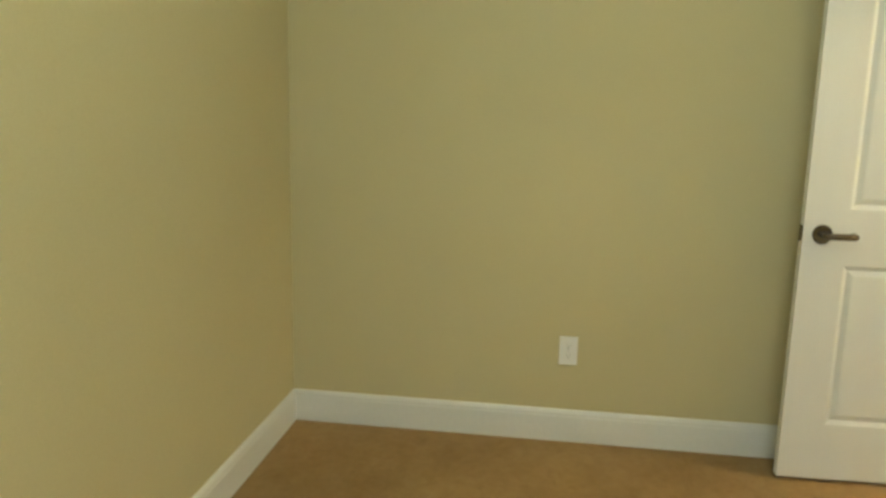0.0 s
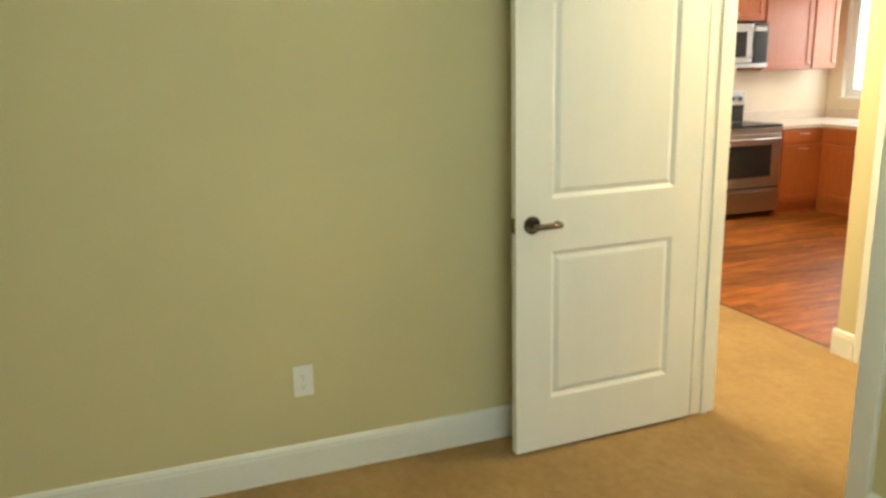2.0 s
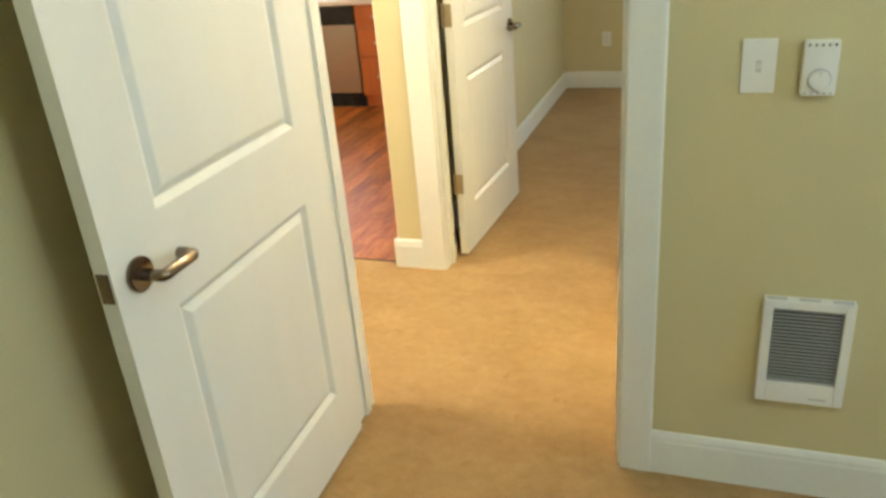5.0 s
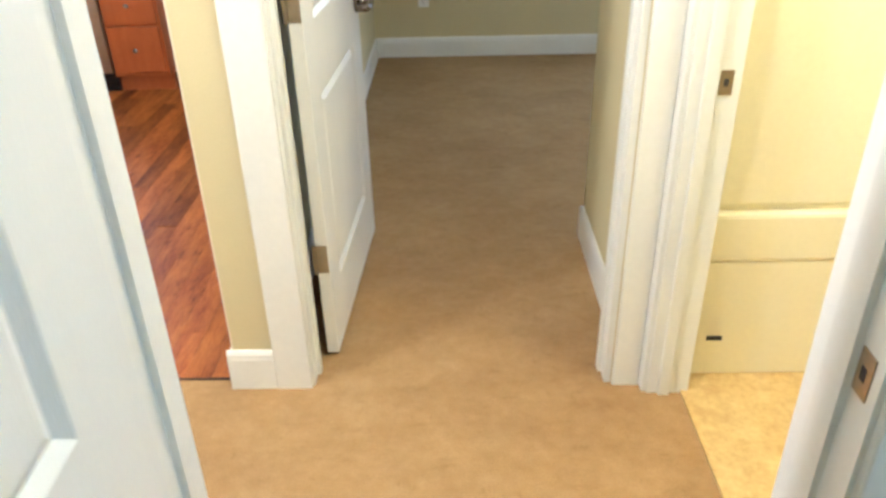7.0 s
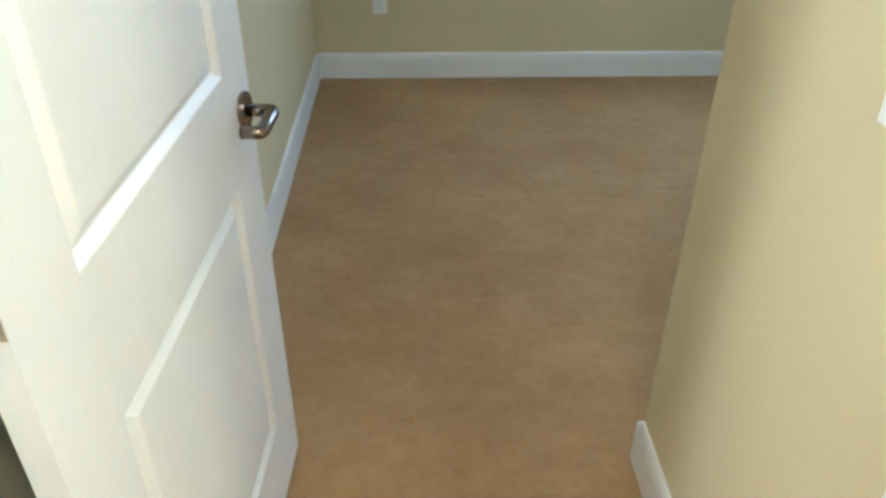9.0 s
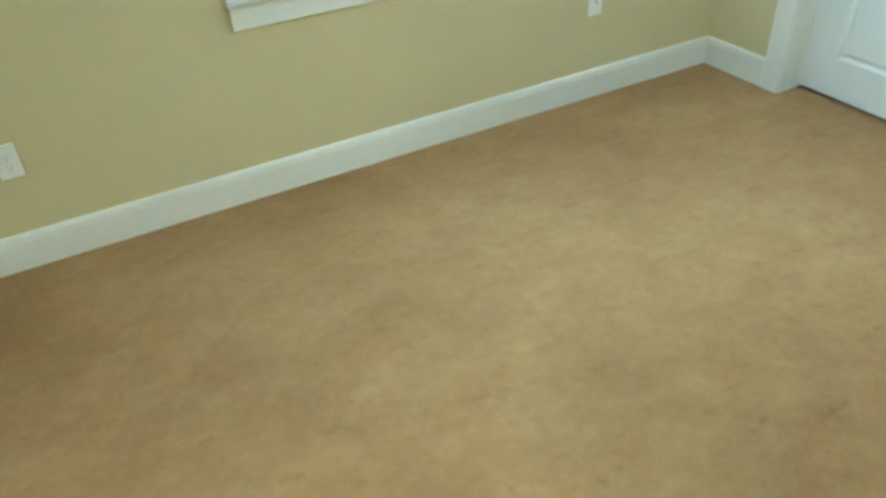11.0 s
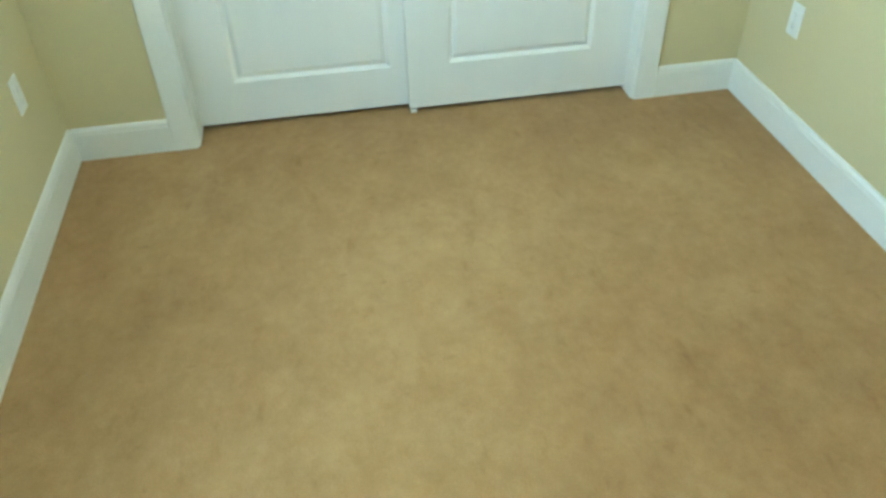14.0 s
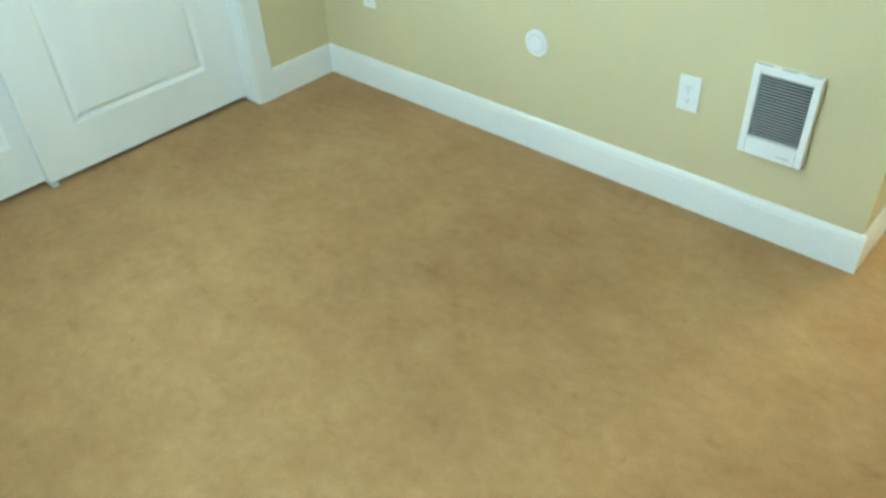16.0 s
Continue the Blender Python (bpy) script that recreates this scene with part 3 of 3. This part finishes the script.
def make_window(name, label, x0, x1, z0, z1, y, m, trim=True):
    """A sliding window in a wall; local x along the wall, y into the wall."""
    o = thing(name, label, "window", "", "structure", m)
    w = 0.035
    part("window_frame", boxes((x0, y + 0.05, z0, x0 + w, y + 0.11, z1), (x1 - w, y + 0.05, z0, x1, y + 0.11, z1), (x0 + w, y + 0.05, z0, x1 - w, y + 0.11, z0 + w), (x0 + w, y + 0.05, z1 - w, x1 - w, y + 0.11, z1), bev=0.003), PLATE, o)
    mid = (x0 + x1) / 2
    for a, b, d in ((x0 + w, mid + 0.02, 0.06), (mid - 0.02, x1 - w, 0.085)):
        s = part("sash", boxes((a, y + d, z0 + w, a + 0.04, y + d + 0.02, z1 - w), (b - 0.04, y + d, z0 + w, b, y + d + 0.02, z1 - w), (a + 0.04, y + d, z0 + w, b - 0.04, y + d + 0.02, z0 + w + 0.045), (a + 0.04, y + d, z1 - w - 0.04, b - 0.04, y + d + 0.02, z1 - w), bev=0.002), PLATE, o)
        g = part("pane", boxes((a + 0.04, y + d + 0.008, z0 + w + 0.045, b - 0.04, y + d + 0.012, z1 - w - 0.04)), GLASS, s)
        g.visible_shadow = False
    part("window_lining", boxes((x0 - 0.012, y, z0, x0, y + 0.12, z1), (x1, y, z0, x1 + 0.012, y + 0.12, z1), (x0, y, z1, x1, y + 0.12, z1 + 0.012)), TRIM, o)
    if trim:
        part("window_sill", boxes((x0 - 0.095, y - 0.035, z0 - 0.026, x1 + 0.095, y + 0.06, z0), bev=0.005), TRIM, o, "white rounded window stool")
        part("apron", boxes((x0 - 0.085, y - 0.016, z0 - 0.11, x1 + 0.085, y, z0 - 0.026), bev=0.003), TRIM, o, "white apron board")
        part("window_casing", boxes((x0 - 0.085, y - 0.018, z0, x0 - 0.004, y, z1 + 0.08), (x1 + 0.004, y - 0.018, z0, x1 + 0.085, y, z1 + 0.08), (x0 - 0.004, y - 0.018, z1 + 0.004, x1 + 0.004, y, z1 + 0.08), bev=0.003), TRIM, o)
    else:
        part("window_sill", boxes((x0 - 0.02, y - 0.03, z0 - 0.02, x1 + 0.02, y + 0.06, z0), bev=0.004), TRIM, o, "thin white window sill")
    return o


make_window("window_1", "white vinyl sliding window with stool and apron", 1.17, 2.45, 0.76, 2.14, 4.672, Matrix())
make_window("window_2", "white vinyl kitchen window over the sink", -3.548, -2.012, 1.075, 2.108, 4.672, Matrix(), False)
make_window("window_3", "white vinyl sliding bedroom window", -0.78, 0.78, 0.86, 2.14, 0, pose(4.05, -1.2, 0, 0, 0, -90))
struct("ground", boxes((-60, -60, -0.6, 60, 60, -0.45)), GROUND, "pale concrete ground outside the building", "ground")
struct("backdrop_north", boxes((-150, 55.0, -0.45, 150, 55.2, 150)), SKYCARD, "bright overcast daylight outside the windows", "sky")
struct("backdrop_east", boxes((55.0, -150, -0.45, 55.2, 54, 150)), SKYCARD, "bright overcast daylight outside the window", "sky")

# ---- ceiling lamps ----


def ceiling_lamp(x, y):
    o = thing("ceiling_lamp", "frosted dome ceiling lamp with a nickel rim", "ceiling lamp", "ceiling lamps", "", pose(x, y, H))
    part("rim", disc(bmesh.new(), pose(0, 0, -0.015), 0.16, 0.03, 32, 0.004), NICKEL, o)
    bm = bmesh.new()
    bmesh.ops.create_uvsphere(bm, u_segments=24, v_segments=10, radius=0.145, matrix=Matrix.Translation((0, 0, -0.03)) @ Matrix.Diagonal((1, 1, 0.4, 1)))
    d = part("dome", bm, LAMP, o, "frosted glass dome", True)
    d.visible_shadow = False


for q in ((1.8, -1.4), (2.1, 3.35), (-1.25, 0.15), (0.62, 0.6), (-1.7, 2.6), (1.9, 0.4)):
    ceiling_lamp(*q)

# ---- bathroom ----
tub = thing("tub_shower_unit", "ivory fibreglass tub and shower unit with a ledge", "bathtub")
part("apron", boxes((1.152, 1.150, 0.006, 2.6, 1.20, 0.39), bev=0.006), TUB, tub, "plain lower apron")
part("ledge", boxes((1.152, 1.146, 0.388, 2.6, 1.20, 0.535), bev=0.012), TUB, tub, "rounded projecting ledge")
part("wall_panel", boxes((1.152, 1.164, 0.556, 2.6, 1.20, 1.128), bev=0.004), TUB, tub, "glossy surround panel")
part("cove", boxes((1.152, 1.176, 0.53, 2.6, 1.20, 0.558)), TUB, tub, "recessed cove above the ledge")
part("rib", boxes((1.152, 1.157, 1.128, 2.6, 1.20, 1.142), bev=0.004), TUB, tub, "moulded rib")
part("wall_panel", boxes((1.152, 1.164, 1.142, 2.6, 1.20, 2.0), bev=0.004), TUB, tub, "glossy surround panel")
part("label", boxes((1.208, 1.1488, 0.128, 1.252, 1.1502, 0.143)), SLOT, tub, "small dark label")

# ---- kitchen cabinets: local x along the run, front faces -y, back at y = 0.61 ----
CH = 0.825  # body top under the worktop


def knob(parent, x, y, z):
    bm = disc(bmesh.new(), pose(x, y - 0.009, z, 90), 0.005, 0.018, 12, 0)
    disc(bm, pose(x, y - 0.021, z, 90), 0.013, 0.010, 16, 0.003)
    part("knob", bm, NICKEL, parent, "round nickel knob", True)


def shaker(name, parent, x0, x1, z0, z1, label, handle=""):
    """A framed front: rails proud of a flat panel."""
    r = 0.055 if z1 - z0 > 0.3 else 0.0
    if r:
        bm = boxes((x0, -0.02, z0, x0 + r, 0, z1), (x1 - r, -0.02, z0, x1, 0, z1), (x0 + r, -0.02, z0, x1 - r, 0, z0 + r), (x0 + r, -0.02, z1 - r, x1 - r, 0, z1), bev=0.002)
        box(bm, x0 + r, -0.011, z0 + r, x1 - r, 0, z1 - r)
    else:
        bm = boxes((x0, -0.02, z0, x1, 0, z1), bev=0.004)
    f = part(name, bm, CAB, parent, label)
    if handle == "knob":
        knob(f, (x0 + x1) / 2, -0.02, (z0 + z1) / 2)
    if handle == "bar":
        zc = z1 - 0.035
        part("handle", tube(bmesh.new(), [((x0 + x1) / 2 - 0.045, -0.018, zc), ((x0 + x1) / 2 - 0.043, -0.042, zc), ((x0 + x1) / 2 + 0.043, -0.042, zc), ((x0 + x1) / 2 + 0.045, -0.018, zc)], 0.005, 8), NICKEL, f, "nickel bar pull", True)
    return f


def base_unit(label, w, m, rows):
    o = thing("base_cabinet", label, "cabinet", "kitchen base cabinets", "", m)
    part("body", boxes((0, 0.0, 0.10, w, 0.60, CH)), CAB, o)
    part("toe_kick", boxes((-0.045 if w > 0.8 else 0.0, 0.055, 0.001, w, 0.075, 0.10)), CAB, o, "recessed toe board")
    part("caulk", boxes((0.0, 0.049, 0.0005, w, 0.055, 0.006), bev=0.001), CAB, o, "thin shoe strip along the floor")
    for name, x0, x1, z0, z1, hd in rows:
        shaker(name, o, x0, x1, z0, z1, "orange-brown framed front", hd)
    return o


FY = 3.98
two = lambda w: [("drawer", 0.02, w - 0.02, 0.685, 0.81, "bar"), ("door", 0.02, w - 0.02, 0.13, 0.67, "bar")]
base_unit("orange-brown maple sink base cabinet", 0.905, pose(-3.097, FY, 0), [("drawer", 0.06, 0.885, 0.685, 0.81, ""), ("door", 0.06, 0.885, 0.13, 0.67, "bar")])
base_unit("orange-brown maple three-drawer base cabinet", 0.34, pose(-1.600, FY, 0), [("drawer", 0.015, 0.325, 0.13, 0.405, "knob"), ("drawer", 0.015, 0.325, 0.42, 0.64, "knob"), ("drawer", 0.015, 0.325, 0.655, 0.81, "knob")])
base_unit("orange-brown maple base cabinet beside the range", 0.555, pose(-3.10, 3.475, 0, 0, 0, 90), two(0.54))
base_unit("orange-brown maple base cabinet beside the range", 0.66, pose(-3.10, 2.045, 0, 0, 0, 90), two(0.66))

top = thing("worktop", "pale speckled laminate worktop in an L shape", "worktop")
part("slab", boxes((-3.74, 3.478, 0.826, -3.075, 4.672, 0.862), (-3.075, 3.955, 0.826, -1.255, 4.672, 0.862), bev=0.005), COUNTER, top)
part("upstand", boxes((-3.74, 3.478, 0.862, -3.722, 4.652, 0.96), (-3.722, 4.654, 0.862, -1.255, 4.672, 0.96), bev=0.003), COUNTER, top, "low pale backsplash strip")
top2 = thing("worktop", "pale speckled laminate worktop piece", "worktop")
part("slab", boxes((-3.74, 2.04, 0.826, -3.075, 2.706, 0.862), bev=0.005), COUNTER, top2)

sink = thing("sink", "stainless steel drop-in kitchen sink", "sink")
part("rim", boxes((-2.96, 4.07, 0.862, -2.22, 4.10, 0.869), (-2.96, 4.54, 0.862, -2.22, 4.60, 0.869), (-2.96, 4.10, 0.862, -2.92, 4.54, 0.869), (-2.26, 4.10, 0.862, -2.22, 4.54, 0.869), bev=0.002), STEEL, sink)
# Flat dark sheet; the depth and shade of the bowl are only colour.
part("bowl", boxes((-2.92, 4.10, 0.8625, -2.26, 4.54, 0.8635)), SLOT, sink, "flat near-black sheet painted as the shade in the bowl")
tap = thing("faucet", "chrome kitchen faucet with a curved spout", "faucet")
part("spout", tube(bmesh.new(), [(-2.60, 4.58, 0.869), (-2.60, 4.58, 0.98), (-2.60, 4.57, 1.03), (-2.60, 4.53, 1.06), (-2.60, 4.47, 1.05), (-2.60, 4.43, 1.01)], 0.012, 10), NICKEL, tap, "", True)
part("base", disc(bmesh.new(), pose(-2.60, 4.58, 0.875), 0.03, 0.014, 20, 0.003), NICKEL, tap)
part("lever", tube(bmesh.new(), [(-2.60, 4.58, 0.99), (-2.54, 4.57, 1.02)], 0.007, 8), NICKEL, tap, "", True)

dw = thing("dishwasher", "stainless steel dishwasher with a black control panel", "dishwasher", "", "", pose(-2.189, FY, 0))
part("body", boxes((0.0, 0.01, 0.10, 0.588, 0.58, 0.822)), BLACK, dw)
part("door", boxes((0.006, -0.025, 0.125, 0.582, 0.01, 0.672), bev=0.006), STEEL, dw, "brushed steel door")
part("control_panel", boxes((0.006, -0.022, 0.678, 0.582, 0.01, 0.815), bev=0.008), BLACK, dw, "black control panel")
part("toe_kick", boxes((0.0, 0.03, 0.001, 0.588, 0.05, 0.115)), BLACK, dw, "black kick plate")

rng = thing("range", "stainless steel electric range with a black glass cooktop", "range", "", "", pose(-3.10, 2.712, 0, 0, 0, 90))
part("body", boxes((0.0, 0.0, 0.04, 0.758, 0.60, 0.86)), BLACK, rng)
part("cooktop", boxes((-0.002, -0.03, 0.86, 0.76, 0.60, 0.882), bev=0.005), BLACK, rng, "black glass cooktop")
for bx, by, br in ((0.2, 0.14, 0.10), (0.56, 0.14, 0.08), (0.2, 0.42, 0.08), (0.56, 0.42, 0.10)):
    part("burner", disc(bmesh.new(), pose(bx, by, 0.8824), br, 0.0008, 28, 0), SLOT, rng, "dark grey burner ring")
od = part("oven_door", boxes((0.006, -0.04, 0.30, 0.752, 0.0, 0.80), bev=0.006), STEEL, rng, "brushed steel oven door")
part("oven_window", boxes((0.12, -0.0425, 0.40, 0.64, -0.039, 0.70)), BLACK, od, "black glass window")
part("oven_handle", tube(bmesh.new(), [(0.06, -0.038, 0.755), (0.06, -0.085, 0.755), (0.70, -0.085, 0.755), (0.70, -0.038, 0.755)], 0.011, 10), STEEL, od, "steel bar handle", True)
part("trim_strip", boxes((0.006, -0.03, 0.80, 0.752, 0.0, 0.855), bev=0.004), STEEL, rng, "steel strip under the cooktop")
sd = part("storage_drawer", boxes((0.006, -0.035, 0.065, 0.752, 0.0, 0.285), bev=0.006), STEEL, rng, "brushed steel drawer")
part("drawer_handle", boxes((0.05, -0.055, 0.25, 0.708, -0.03, 0.27), bev=0.005), STEEL, sd, "steel grip")
bg = part("backguard", boxes((0.0, 0.50, 0.882, 0.758, 0.60, 1.17), bev=0.008), BLACK, rng, "black backguard")
part("control_panel", boxes((0.004, 0.494, 1.04, 0.754, 0.505, 1.165), bev=0.004), STEEL, bg, "steel control panel")
part("display", boxes((0.26, 0.490, 1.06, 0.50, 0.496, 1.145)), BLACK, bg, "black display")
for kx in (0.07, 0.16, 0.60, 0.69):
    part("knob", disc(bmesh.new(), pose(kx, 0.483, 1.10, 90), 0.021, 0.024, 18, 0.003), BLACK, bg, "black round knob", True)

mw = thing("microwave", "stainless steel over-range microwave with a dark door", "microwave", "", "", pose(-3.36, 2.712, 1.40, 0, 0, 90))
part("body", boxes((0, 0.0, 0.0, 0.758, 0.38, 0.41)), BLACK, mw)
part("door", boxes((0.004, -0.03, 0.045, 0.575, 0.0, 0.405), bev=0.006), STEEL, mw, "brushed steel door frame")
part("door_window", boxes((0.04, -0.033, 0.10, 0.50, -0.029, 0.33)), BLACK, mw, "dark glass window")
part("handle", tube(bmesh.new(), [(0.54, -0.028, 0.09), (0.54, -0.065, 0.10), (0.54, -0.065, 0.35), (0.54, -0.028, 0.36)], 0.010, 10), STEEL, mw, "steel bar handle", True)
part("keypad", boxes((0.58, -0.028, 0.045, 0.754, 0.0, 0.405), bev=0.004), BLACK, mw, "dark keypad")
part("display", boxes((0.60, -0.0295, 0.335, 0.735, -0.0275, 0.375)), PRINT, mw, "grey display")
part("bottom_trim", boxes((0.0, -0.03, 0.0, 0.758, 0.0, 0.04), bev=0.005), STEEL, mw, "steel vent strip")


def wall_unit(label, w, z0, z1, m, doors):
    o = thing("wall_cabinet", label, "cabinet", "kitchen wall cabinets", "", m)
    part("body", boxes((0, 0, z0, w, 0.325, z1)), CAB, o)
    for k in range(doors):
        f = shaker("door", o, 0.012 + k * (w - 0.012) / doors, (k + 1) * (w - 0.012) / doors, z0 + 0.012, z1 - 0.012, "framed maple door")
        knob(f, 0.045 + k * (w - 0.012) / doors if k else w / doors - 0.045, -0.02, z0 + 0.06)


wall_unit("orange-brown maple cabinet above the microwave", 0.758, 1.83, 2.3, pose(-3.41, 2.712, 0, 0, 0, 90), 2)
wall_unit("orange-brown maple wall cabinet beside the microwave", 0.60, 1.37, 2.3, pose(-3.41, 3.474, 0, 0, 0, 90), 1)
wall_unit("orange-brown maple wall cabinet in the kitchen corner", 0.32, 1.37, 2.3, pose(-3.41, 4.078, 0, 0, 0, 90), 1)

hose = thing("water_line", "thin white water tube lying in the fridge recess", "tube")
part("tube", tube(bmesh.new(), [(-1.17, 4.55, 0.16), (-1.15, 4.40, 0.05), (-1.12, 4.25, 0.012), (-1.05, 4.12, 0.012), (-0.97, 4.10, 0.012), (-0.91, 4.16, 0.012), (-0.93, 4.28, 0.012), (-0.87, 4.45, 0.06)], 0.006, 8), PLATE, hose, "", True)

# ---- kitchen floor: planks with recessed joints ----
base = struct("floor_kitchen", boxes((-3.74, 1.16, -0.12, -0.161, 4.672, -0.004)), GAP, "red-brown wood-look plank floor with dark grain", "wood floor")
rng_p = random.Random(5)
PW, made = 0.083, {}
x = -3.74
while x < -0.162:
    w = min(PW, -0.162 - x)
    y = 1.162 - rng_p.random() * 1.1
    while y < 4.672:
        y0, y1 = max(y, 1.162), min(y + 1.22, 4.672)
        if y1 - y0 > 0.03 and w > 0.02:
            key = (round(w, 3), round(y1 - y0, 2))
            if key not in made:
                made[key] = mesh_of("plank", boxes((0.0008, 0.0008, -0.008, w - 0.0008, y1 - y0 - 0.0008, 0.0)), PLANK)
            p = new("plank", made[key])
            p.parent = base
            p.location = (x, y0, 0.0)
        y += 1.22
    x += PW
struct("trim_floor_edge", boxes((-3.74, 1.154, 0.0, -0.177, 1.163, 0.004), bev=0.0015), GAP, "dark edge strip between carpet and planks", "threshold")
